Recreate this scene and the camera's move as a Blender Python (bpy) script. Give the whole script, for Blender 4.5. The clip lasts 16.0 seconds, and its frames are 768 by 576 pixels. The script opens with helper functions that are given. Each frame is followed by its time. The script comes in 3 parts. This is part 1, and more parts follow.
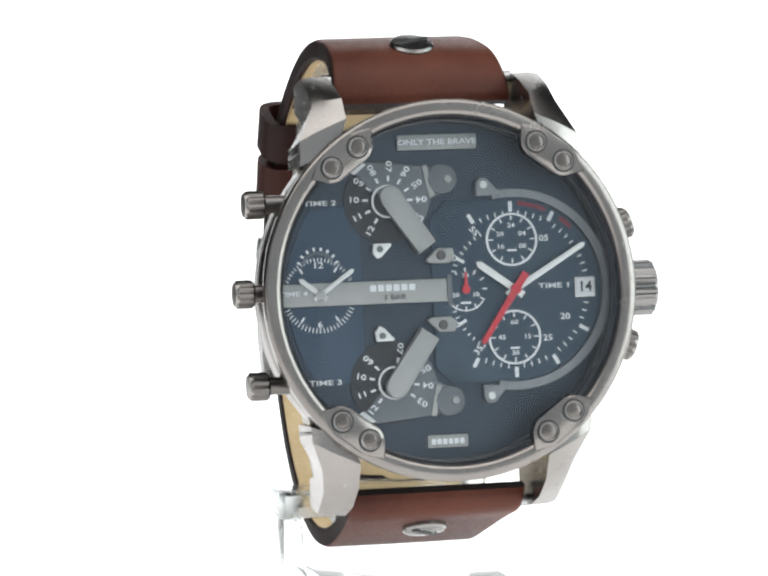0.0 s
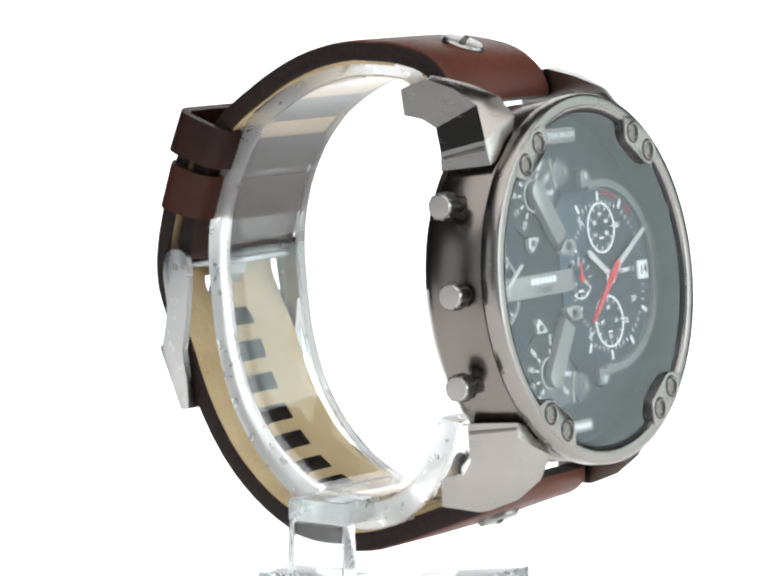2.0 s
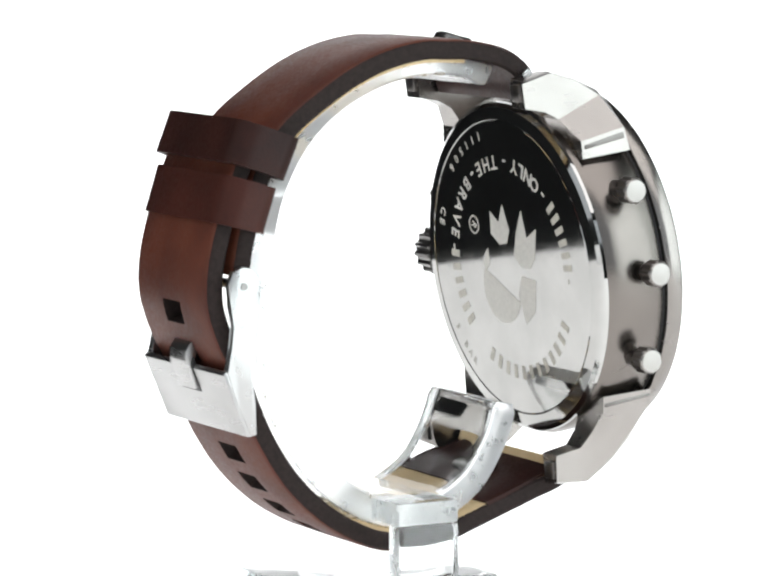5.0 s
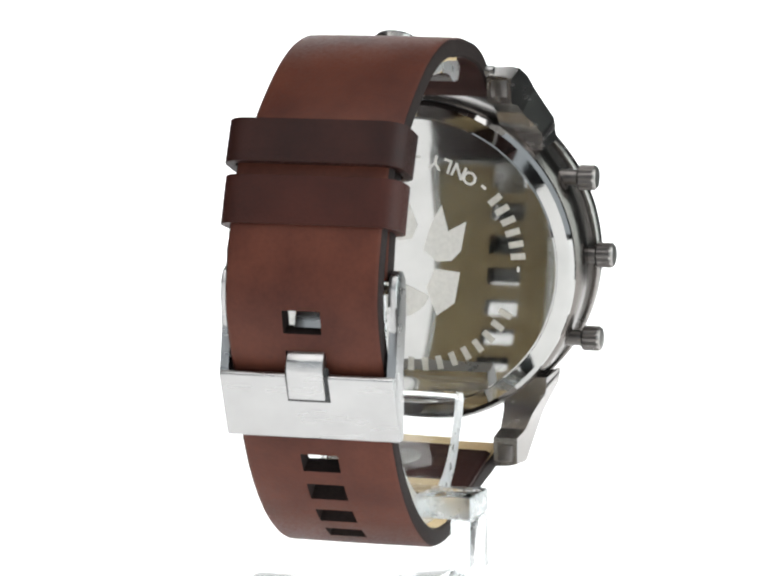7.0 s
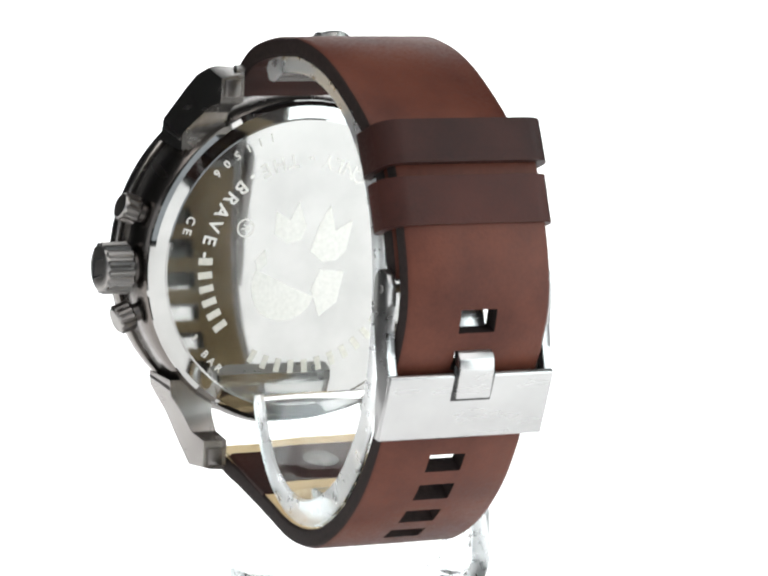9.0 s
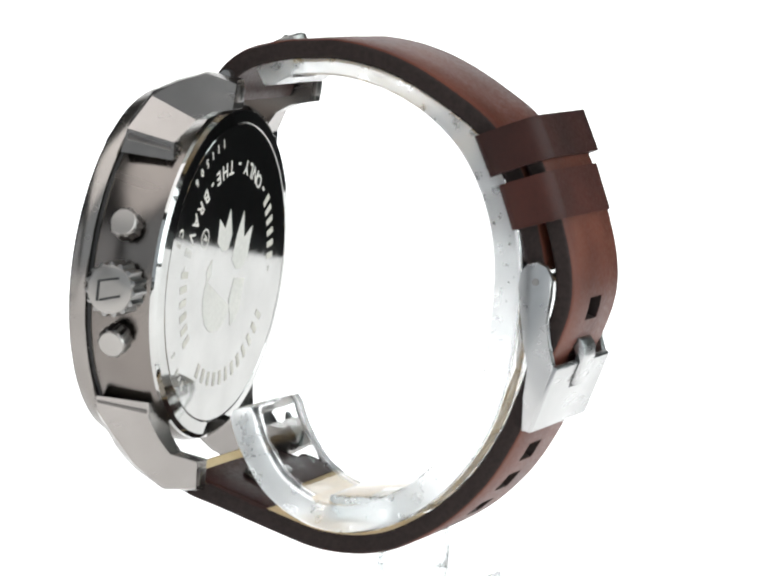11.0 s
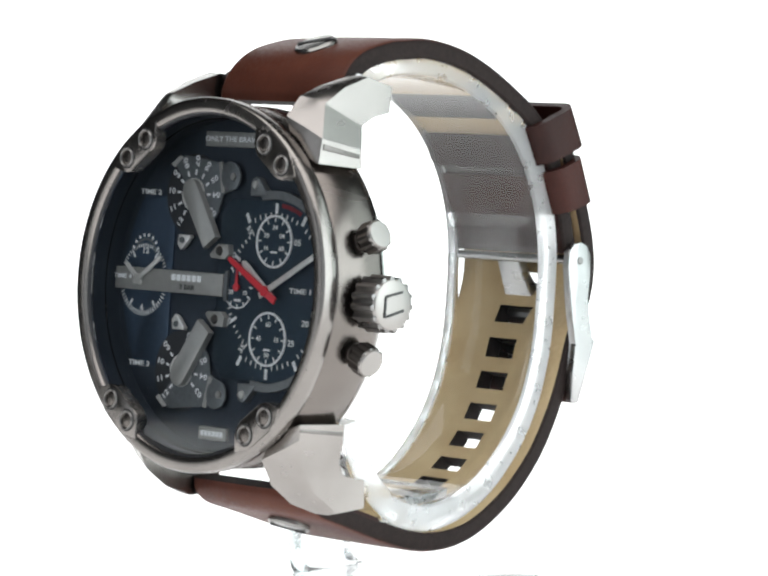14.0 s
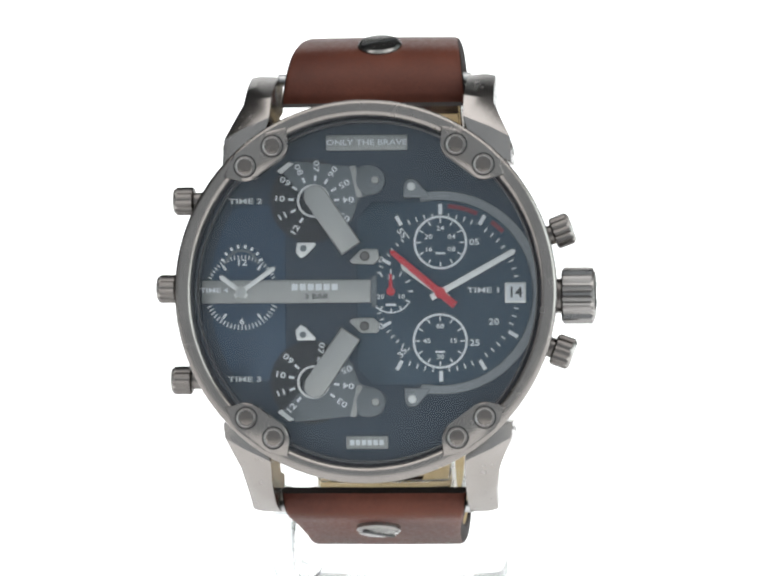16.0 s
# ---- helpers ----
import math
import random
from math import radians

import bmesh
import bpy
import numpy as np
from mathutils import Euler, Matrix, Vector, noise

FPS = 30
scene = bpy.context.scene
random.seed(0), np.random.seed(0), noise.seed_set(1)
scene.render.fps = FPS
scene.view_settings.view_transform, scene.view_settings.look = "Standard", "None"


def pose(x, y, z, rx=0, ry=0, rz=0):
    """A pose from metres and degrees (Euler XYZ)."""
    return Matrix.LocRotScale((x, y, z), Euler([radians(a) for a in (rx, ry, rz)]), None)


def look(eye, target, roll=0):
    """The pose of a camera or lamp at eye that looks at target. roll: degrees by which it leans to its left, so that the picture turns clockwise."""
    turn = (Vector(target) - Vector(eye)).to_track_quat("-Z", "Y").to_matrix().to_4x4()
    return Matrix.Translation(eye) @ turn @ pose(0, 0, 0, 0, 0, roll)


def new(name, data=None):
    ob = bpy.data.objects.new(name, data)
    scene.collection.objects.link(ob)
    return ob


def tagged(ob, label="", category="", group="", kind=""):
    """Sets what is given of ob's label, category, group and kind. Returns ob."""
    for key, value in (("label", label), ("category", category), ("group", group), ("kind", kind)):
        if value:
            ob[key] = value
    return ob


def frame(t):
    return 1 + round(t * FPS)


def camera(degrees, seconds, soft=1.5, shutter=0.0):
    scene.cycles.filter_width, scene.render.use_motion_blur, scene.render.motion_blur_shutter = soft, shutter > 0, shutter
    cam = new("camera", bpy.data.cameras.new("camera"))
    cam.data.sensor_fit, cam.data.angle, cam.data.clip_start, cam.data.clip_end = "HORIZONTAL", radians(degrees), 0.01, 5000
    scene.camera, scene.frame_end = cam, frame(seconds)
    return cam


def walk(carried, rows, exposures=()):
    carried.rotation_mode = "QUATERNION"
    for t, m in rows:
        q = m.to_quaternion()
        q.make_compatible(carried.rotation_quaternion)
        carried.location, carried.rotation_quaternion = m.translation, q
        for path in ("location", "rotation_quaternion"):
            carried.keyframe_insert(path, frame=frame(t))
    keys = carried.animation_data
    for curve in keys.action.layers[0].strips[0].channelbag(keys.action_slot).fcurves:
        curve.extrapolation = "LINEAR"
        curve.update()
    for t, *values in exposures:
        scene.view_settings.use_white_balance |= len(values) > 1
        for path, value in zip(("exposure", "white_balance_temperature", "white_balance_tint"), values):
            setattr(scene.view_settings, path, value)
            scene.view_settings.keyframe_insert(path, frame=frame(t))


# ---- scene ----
# The camera stands still before a slow turntable. World origin: the turntable's axis on the white light table.
cam = camera(11.83, 16.0, soft=2.5)
EYE = (0.00074, -0.56143, 0.10697)
AIM = (0.00074, 0.0, 0.10697 - 0.56143 * math.tan(radians(5.685)))
walk(cam, [(0.0, look(EYE, AIM, -0.2)), (16.0, look(EYE, AIM, -0.2))])


def turned(t):
    """The turntable's angle in degrees: close to even, with the slow drift of its motor."""
    w = math.pi * t / 16
    return 3.69 + 21.307 * t + 0.535 * math.sin(w) - 1.532 * math.sin(2 * w) + 0.198 * math.sin(3 * w) - 0.251 * math.sin(4 * w)


# ---- light: a light tent in a dim studio ----
world = bpy.data.worlds.new("studio")
scene.world = world
world.use_nodes = True
world.node_tree.nodes["Background"].inputs[0].default_value = (0.9, 0.95, 1.0, 1)
world.node_tree.nodes["Background"].inputs[1].default_value = 0.05


def softbox(name, where, target, width, height, watts, colour=(1, 1, 1)):
    lamp = bpy.data.lights.new(name, "AREA")
    lamp.shape, lamp.size, lamp.size_y, lamp.energy, lamp.color = "RECTANGLE", width, height, watts, colour
    ob = new(name, lamp)
    ob.matrix_world = look(where, target)
    return ob


MID = (0, 0, 0.06)
softbox("softbox_top", (0.0, -0.2, 0.6), MID, 1.1, 0.6, 5.4)
softbox("softbox_right", (0.515, -0.29, 0.20), (0, -0.28, 0.13), 0.52, 0.44, 3.2, (0.88, 0.98, 1.0))
softbox("softbox_right_rear", (0.515, 0.13, 0.20), (0, 0.13, 0.13), 0.30, 0.44, 0.95, (0.86, 1.0, 1.0))
# Unseen fill added on the left to lift the dial as it turns there.
softbox("fill_left", (-1.45, -0.55, 0.32), (0, 0, 0.1), 0.70, 0.8, 1.7, (0.88, 0.94, 1.0))
softbox("softbox_front", (-0.1, -1.6, 0.55), (-0.05, 0, 0.2), 2.9, 1.3, 9.6, (0.84, 0.93, 1.0))

# ---- materials ----


class Mat:
    """A node material with one Principled surface and small tools to wire it."""

    def __init__(self, name, rough=0.5, metal=0.0, **inputs):
        self.mat = bpy.data.materials.new(name)
        self.mat.use_nodes = True
        self.tree = self.mat.node_tree
        self.surface = self.tree.nodes["Principled BSDF"]
        self.surface.inputs["Roughness"].default_value = rough
        self.surface.inputs["Metallic"].default_value = metal
        for key, value in inputs.items():
            self.surface.inputs[key.replace("_", " ")].default_value = value

    def node(self, kind, **values):
        n = self.tree.nodes.new(kind)
        for key, value in values.items():
            n.inputs[key.replace("_", " ")].default_value = value
        return n

    def link(self, a, b):
        self.tree.links.new(a, b)

    def place(self, sx=1.0, sy=1.0, sz=1.0):
        """Object coordinates in millimetres, stretched."""
        n = self.node("ShaderNodeMapping")
        n.inputs["Scale"].default_value = (1000 * sx, 1000 * sy, 1000 * sz)
        self.link(self.node("ShaderNodeTexCoord").outputs["Object"], n.inputs["Vector"])
        return n.outputs["Vector"]

    def noise(self, scale, detail=4.0, vector=None):
        n = self.node("ShaderNodeTexNoise", Scale=scale, Detail=detail)
        self.link(vector or self.place(), n.inputs["Vector"])
        return n.outputs["Fac"]

    def ramp(self, fac, stops):
        n = self.node("ShaderNodeValToRGB")
        for k, (at, colour) in enumerate(stops):
            e = n.color_ramp.elements[k] if k < 2 else n.color_ramp.elements.new(at)
            e.position, e.color = at, (*colour, 1) if len(colour) == 3 else colour
        self.link(fac, n.inputs["Fac"])
        return n.outputs["Color"]

    def rough(self, fac, low, high):
        n = self.node("ShaderNodeMapRange", From_Min=0.3, From_Max=0.7, To_Min=low, To_Max=high)
        self.link(fac, n.inputs["Value"])
        self.link(n.outputs["Result"], self.surface.inputs["Roughness"])

    def bump(self, height, strength, distance):
        n = self.node("ShaderNodeBump", Strength=strength, Distance=distance)
        self.link(height, n.inputs["Height"])
        self.link(n.outputs["Normal"], self.surface.inputs["Normal"])

    def colour(self, out):
        self.link(out, self.surface.inputs["Base Color"])


def metal(name, tone, rough, spread=0.03, stretch=(1, 1, 1)):
    """Metal with faint brushing in its gloss and slow changes of tone."""
    m = Mat(name, rough, 1.0)
    fine = m.noise(0.55, 3, m.place(*stretch))
    wide = m.noise(0.12, 3)
    dark = tuple(v * 0.86 for v in tone)
    m.colour(m.ramp(wide, [(0.3, dark), (0.7, tone)]))
    m.rough(fine, max(rough - spread, 0.02), rough + spread)
    return m.mat


def plain(name, colour, rough=0.5, spread=0.12, metallic=0.0, grain=1.5, shine=0.5):
    m = Mat(name, rough, metallic, Specular_IOR_Level=shine)
    n = m.noise(grain, 5)
    m.colour(m.ramp(n, [(0.3, tuple(v * (1 - spread) for v in colour)), (0.7, tuple(min(v * (1 + spread), 1) for v in colour))]))
    return m.mat


def leather(name, dark, light, rough=0.46):
    m = Mat(name, rough, Specular_IOR_Level=0.14)
    wide, fine = m.noise(0.09, 4), m.noise(1.6, 6)
    mix = m.node("ShaderNodeMath")
    mix.operation = "MULTIPLY_ADD"
    m.link(fine, mix.inputs[0])
    mix.inputs[1].default_value = 0.35
    m.link(wide, mix.inputs[2])
    m.colour(m.ramp(mix.outputs[0], [(0.45, dark), (0.85, light)]))
    m.rough(fine, rough - 0.07, rough + 0.1)
    cells = m.node("ShaderNodeTexVoronoi", Scale=2.4)
    m.link(m.place(), cells.inputs["Vector"])
    add = m.node("ShaderNodeMath")
    m.link(cells.outputs["Distance"], add.inputs[0])
    m.link(fine, add.inputs[1])
    m.bump(add.outputs[0], 0.25, 0.00006)
    return m.mat


GUNMETAL = metal("gunmetal", (0.315, 0.298, 0.282), 0.34, 0.03, (1, 0.15, 1))
BARREL = metal("dark_brushed_gunmetal", (0.165, 0.147, 0.135), 0.25, 0.03, (1, 0.1, 0.3))
BEZEL = metal("bezel_metal", (0.235, 0.217, 0.203), 0.25, 0.03)
TAB = metal("tab_metal", (0.15, 0.139, 0.131), 0.30, 0.03)
KNURL = metal("knurled_metal", (0.23, 0.222, 0.215), 0.30)
LUGMETAL = metal("polished_gunmetal", (0.288, 0.268, 0.253), 0.25, 0.03, (1, 0.15, 1))
STEEL = metal("brushed_steel", (0.41, 0.405, 0.4), 0.29, 0.03, (0.08, 1, 1))
MIRROR = metal("polished_steel", (0.40, 0.395, 0.383), 0.05, 0.015)
RIVET = metal("rivet_metal", (0.27, 0.262, 0.25), 0.24)
LEATHER = leather("brown_leather", (0.050, 0.0148, 0.0097), (0.088, 0.0275, 0.0165))
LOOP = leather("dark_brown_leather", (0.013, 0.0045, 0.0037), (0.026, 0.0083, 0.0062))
LOOP_RED = leather("reddish_brown_leather", (0.024, 0.0075, 0.0055), (0.044, 0.0125, 0.0088))
EDGE = plain("painted_leather_edge", (0.014, 0.009, 0.008), 0.7, 0.3, shine=0.15)
LINING = leather("tan_leather", (0.42, 0.30, 0.16), (0.58, 0.45, 0.27), 0.6)
SLATE = plain("slate_dial", (0.041, 0.053, 0.069), 0.38, 0.12, 0.7)
NAVY = plain("navy_dial", (0.040, 0.062, 0.093), 0.37, 0.12, 0.7)
BLACK = plain("black_dial", (0.014, 0.015, 0.018), 0.5, 0.2)
GREY = plain("grey_bridge", (0.36, 0.355, 0.335), 0.42, 0.08, 0.6)
RAIL = plain("grey_rail", (0.23, 0.24, 0.245), 0.42, 0.1, 0.6)
DARKGREY = plain("dark_grey_plate", (0.15, 0.162, 0.17), 0.42, 0.12, 0.6)
WHITE = plain("white_print", (0.83, 0.84, 0.84), 0.5, 0.04)
SILVER = plain("silver_hand", (0.72, 0.71, 0.68), 0.3, 0.05, 0.5)
RED = plain("red_lacquer", (0.62, 0.035, 0.05), 0.35, 0.06)
TEAL = plain("slate_teal_dial", (0.044, 0.066, 0.088), 0.38, 0.12, 0.7)
FADED = plain("faded_red_print", (0.22, 0.022, 0.035), 0.5, 0.1)
# Black of prints and seams, and of painted shade in slots and gaps.
INK_AND_SHADE = plain("black_ink_and_shade", (0.012, 0.012, 0.012), 0.5, 0.1)
ETCHED = plain("etched_bar", (0.50, 0.48, 0.43), 0.5, 0.1, 0.7)
ETCH = plain("etched_steel", (0.60, 0.585, 0.55), 0.55, 0.06, 0.7)


def clear_crystal():
    """A thin flat pane: it lets light straight through and mirrors by the angle."""
    m = Mat("crystal_glass")
    t = m.tree
    t.nodes.remove(m.surface)
    through_it, gloss, mix = m.node("ShaderNodeBsdfTransparent"), m.node("ShaderNodeBsdfGlossy"), m.node("ShaderNodeMixShader")
    through_it.inputs["Color"].default_value = (0.96, 0.98, 1.0, 1)
    gloss.inputs["Roughness"].default_value = 0.07
    fres = m.node("ShaderNodeFresnel", IOR=1.6)
    m.link(fres.outputs[0], mix.inputs[0])
    m.link(through_it.outputs[0], mix.inputs[1])
    m.link(gloss.outputs[0], mix.inputs[2])
    m.link(mix.outputs[0], t.nodes["Material Output"].inputs["Surface"])
    return m.mat


CRYSTAL = clear_crystal()


def acrylic(name="clear_acrylic", rough=0.012, clear=1.0, tint=(0.97, 0.98, 0.98)):
    m = Mat(name, rough)
    m.surface.inputs["Base Color"].default_value = (*tint, 1)
    m.surface.inputs["Transmission Weight"].default_value = clear
    m.surface.inputs["IOR"].default_value = 1.49
    m.rough(m.noise(0.5), rough * 0.4, rough * 1.6)
    return m.mat


ACRYLIC = acrylic()
SAWN = acrylic("sawn_acrylic_edge", 0.4, 0.82, (0.91, 0.915, 0.915))
CUT = acrylic("cut_acrylic_edge", 0.3, 1.0, (0.82, 0.845, 0.845))


def glowing_table():
    """Opal acrylic of the light table and its sweep, lit from behind."""
    m = Mat("opal_acrylic", 0.6)
    m.colour(m.ramp(m.noise(0.02), [(0.3, (0.86, 0.86, 0.86)), (0.7, (0.9, 0.9, 0.9))]))
    m.surface.inputs["Emission Color"].default_value = (1, 1, 1, 1)
    m.surface.inputs["Emission Strength"].default_value = 0.85
    return m.mat


OPAL = glowing_table()

# ---- mesh tools, in millimetres ----
# The watch's own space: x to the right of its face, y from the face to its back, z up to its twelve.
WATCH = pose(0.00804, -0.03649, 0.05431, -6.414, -0.732, 9.925)
MM = Matrix.Scale(0.001, 4)
UPRIGHT = Matrix.Identity(4)


def part(name, bm, material, parent, label="", space=None, smooth=40):
    """One mesh object under a thing or a part; space carries the mesh's millimetres into the thing's metres."""
    bm.transform((WATCH if space is None else space) @ MM)
    bmesh.ops.recalc_face_normals(bm, faces=bm.faces)
    mesh = bpy.data.meshes.new(name)
    for f in bm.faces:
        f.smooth = True
    for e in bm.edges:
        if len(e.link_faces) == 2 and e.calc_face_angle(0) > radians(smooth):
            e.smooth = False
    bm.to_mesh(mesh)
    bm.free()
    for m in material if isinstance(material, (list, tuple)) else [material]:
        mesh.materials.append(m)
    ob = new(name, mesh)
    ob.parent = parent
    if label:
        tagged(ob, label)
    return ob


def lathe(profile, n=64, centre=(0, 0, 0), bm=None, teeth=0.0):
    """A turned body round the y axis from (radius, y) pairs, closed at radius 0. teeth: every second step drawn in."""
    bm = bm or bmesh.new()
    rings = []
    for r, y in profile:
        if r == 0:
            rings.append([bm.verts.new((centre[0], centre[1] + y, centre[2]))] * n)
        else:
            rings.append([bm.verts.new((centre[0] + (r - (teeth if k % 4 > 1 else 0)) * math.sin(2 * math.pi * k / n), centre[1] + y,
                                        centre[2] + (r - (teeth if k % 4 > 1 else 0)) * math.cos(2 * math.pi * k / n))) for k in range(n)])
    for a, b in zip(rings, rings[1:]):
        for k in range(n):
            corners = []
            for v in (a[k], a[(k + 1) % n], b[(k + 1) % n], b[k]):
                if v not in corners:
                    corners.append(v)
            if len(corners) > 2:
                bm.faces.new(corners)
    return bm


def turn_to(bm, direction, at):
    """Lays a body turned round +y along a direction, and moves it."""
    q = Vector((0, 1, 0)).rotation_difference(Vector(direction).normalized())
    bm.transform(Matrix.Translation(at) @ q.to_matrix().to_4x4())
    return bm


def plate(outline, y0, y1, bevel=0.0, bm=None):
    """A flat piece with an outline in (x, z), from y0 at its face to y1 at its back."""
    bm = bm or bmesh.new()
    front = [bm.verts.new((x, y0, z)) for x, z in outline]
    back = [bm.verts.new((x, y1, z)) for x, z in outline]
    n = len(outline)
    face = bm.faces.new(front)
    bm.faces.new(back[::-1])
    for k in range(n):
        bm.faces.new((front[k], back[k], back[(k + 1) % n], front[(k + 1) % n]))
    if bevel:
        bmesh.ops.bevel(bm, geom=list(face.edges), offset=bevel, segments=2, profile=0.5, affect="EDGES")
    return bm


def side_plate(outline, x0, x1, bevel=0.0):
    """A flat piece with an outline in (y, z), from x0 to x1 (numbers, or functions of y and z)."""
    bm = bmesh.new()
    value = lambda v, y, z: v(y, z) if callable(v) else v
    a = [bm.verts.new((value(x0, y, z), y, z)) for y, z in outline]
    b = [bm.verts.new((value(x1, y, z), y, z)) for y, z in outline]
    n = len(outline)
    bm.faces.new(a)
    bm.faces.new(b[::-1])
    for k in range(n):
        bm.faces.new((a[k], b[k], b[(k + 1) % n], a[(k + 1) % n]))
    if bevel:
        bmesh.ops.bevel(bm, geom=list(bm.edges), offset=bevel, segments=2, profile=0.5, affect="EDGES")
    return bm


def box(x0, y0, z0, x1, y1, z1, bevel=0.0):
    bm = side_plate([(y0, z0), (y1, z0), (y1, z1), (y0, z1)], x0, x1, bevel)
    return bm


def hull(points):
    """The convex outline of points in a plane, anticlockwise."""
    points = sorted(set((round(x, 4), round(z, 4)) for x, z in points))
    def half(some):
        out = []
        for p in some:
            while len(out) > 1 and (out[-1][0] - out[-2][0]) * (p[1] - out[-2][1]) - (out[-1][1] - out[-2][1]) * (p[0] - out[-2][0]) <= 0:
                out.pop()
            out.append(p)
        return out[:-1]
    return half(points) + half(points[::-1])


def disc(x, z, r, n=24, a0=0.0, a1=360.0):
    """Points on a circle; angles run clockwise from twelve."""
    full = abs(a1 - a0) >= 360
    return [(x + r * math.sin(radians(a0 + (a1 - a0) * k / (n if full else n - 1))), z + r * math.cos(radians(a0 + (a1 - a0) * k / (n if full else n - 1)))) for k in range(n)]


def bar(x0, z0, x1, z1, w0, w1=None):
    """The outline of a straight bar from one point to another."""
    w1 = w0 if w1 is None else w1
    d = Vector((x1 - x0, z1 - z0)).normalized()
    s = Vector((-d.y, d.x)) / 2
    return [(x0 + s.x * w0, z0 + s.y * w0), (x1 + s.x * w1, z1 + s.y * w1), (x1 - s.x * w1, z1 - s.y * w1), (x0 - s.x * w0, z0 - s.y * w0)]


def ray_bar(x, z, angle, r0, r1, w):
    s, c = math.sin(radians(angle)), math.cos(radians(angle))
    return bar(x + s * r0, z + c * r0, x + s * r1, z + c * r1, w)


def band(x, z, r0, r1, a0, a1, n=32):
    return disc(x, z, r1, n, a0, a1) + disc(x, z, r0, n, a0, a1)[::-1]


def ring(x, z, r0, r1, y0, y1, n=48):
    return lathe([(r0, y1), (r0, y0), (r1, y0), (r1, y1), (r0, y1)], n, (x, 0, z))


def rounded(x0, z0, x1, z1, r, n=6):
    out = []
    for cx, cz, a in ((x1 - r, z1 - r, 0), (x1 - r, z0 + r, 90), (x0 + r, z0 + r, 180), (x0 + r, z1 - r, 270)):
        out += disc(cx, cz, r, n, a, a + 90)
    return out


def spline(points, step=0.7):
    """A smooth line through points of a plane, in even steps."""
    p = [Vector(q) for q in points]
    p = [2 * p[0] - p[1]] + p + [2 * p[-1] - p[-2]]
    line = []
    for a, b, c, d in zip(p, p[1:], p[2:], p[3:]):
        n = max(2, int((c - b).length / step))
        for k in range(n):
            t = k / n
            line.append(0.5 * (2 * b + (c - a) * t + (2 * a - 5 * b + 4 * c - d) * t * t + (3 * b - a - 3 * c + d) * t ** 3))
    return line + [p[-2]]


def letters(text, x, z, size, y, material, parent, angle=0.0, name="print", mirrored=False, wide=1.0):
    """Printed characters, middle at (x, z), on a face seen from -y (mirrored: from +y)."""
    curve = bpy.data.curves.new(name, "FONT")
    curve.body, curve.size, curve.align_x, curve.align_y, curve.extrude = text, size, "CENTER", "CENTER", 0.02
    curve.resolution_u, curve.offset = 2, 0.018 * size
    ob = bpy.data.objects.new(name, curve)
    mesh = bpy.data.meshes.new_from_object(ob)
    bpy.data.objects.remove(ob)
    bm = bmesh.new()
    bm.from_mesh(mesh)
    bpy.data.meshes.remove(mesh)
    m = Matrix.Translation((x, y, z)) @ Matrix.Rotation(radians(angle), 4, "Y") @ Matrix.Rotation(radians(180 if mirrored else 0), 4, "Z") @ Matrix.Rotation(radians(90), 4, "X") @ Matrix.Diagonal((wide, 1, 1, 1))
    bm.transform(m)
    return part(name, bm, material, parent)


# ---- the light table and its sweep ----
def backdrop():
    bm = bmesh.new()
    # a broad table top, and behind it a narrower sheet that curves up
    line = [(-420, 320), (60, 320), (240, 170), (300, 160)]
    flat = [[bm.verts.new((max(s * x, -205), y, 4)) for y, x in line] for s in (-1, 1)]
    curve = [(300 + 180 * math.sin(a), 184 - 180 * math.cos(a)) for a in (radians(9 * k) for k in range(1, 11))] + [(480, 420)]
    rows = [side + [bm.verts.new((s * 160, y, z)) for y, z in curve] for s, side in zip((-1, 1), flat)]
    for k in range(len(rows[0]) - 1):
        bm.faces.new((rows[0][k], rows[0][k + 1], rows[1][k + 1], rows[1][k]))
    ob = part("backdrop", bm, OPAL, None, "", UPRIGHT)
    return tagged(ob, "seamless glowing white light table with its curved sweep", "backdrop", "", "structure")


backdrop()


def side_panel():
    """A low glowing side panel that stands beyond a gap at the table's edge."""
    bm = bmesh.new()
    verts = [bm.verts.new(v) for v in ((-300, -400, -17), (-300, 40, -17), (-300, 40, 36), (-300, -400, 36), (-308, -400, -17), (-308, 40, -17), (-308, 40, 36), (-308, -400, 36))]
    for f in ((0, 1, 2, 3), (7, 6, 5, 4), (0, 4, 5, 1), (1, 5, 6, 2), (2, 6, 7, 3), (3, 7, 4, 0)):
        bm.faces.new([verts[k] for k in f])
    return tagged(part("side_panel", bm, OPAL, None, "", UPRIGHT), "low opal white light panel beside the table", "panel", "", "structure")


side_panel()


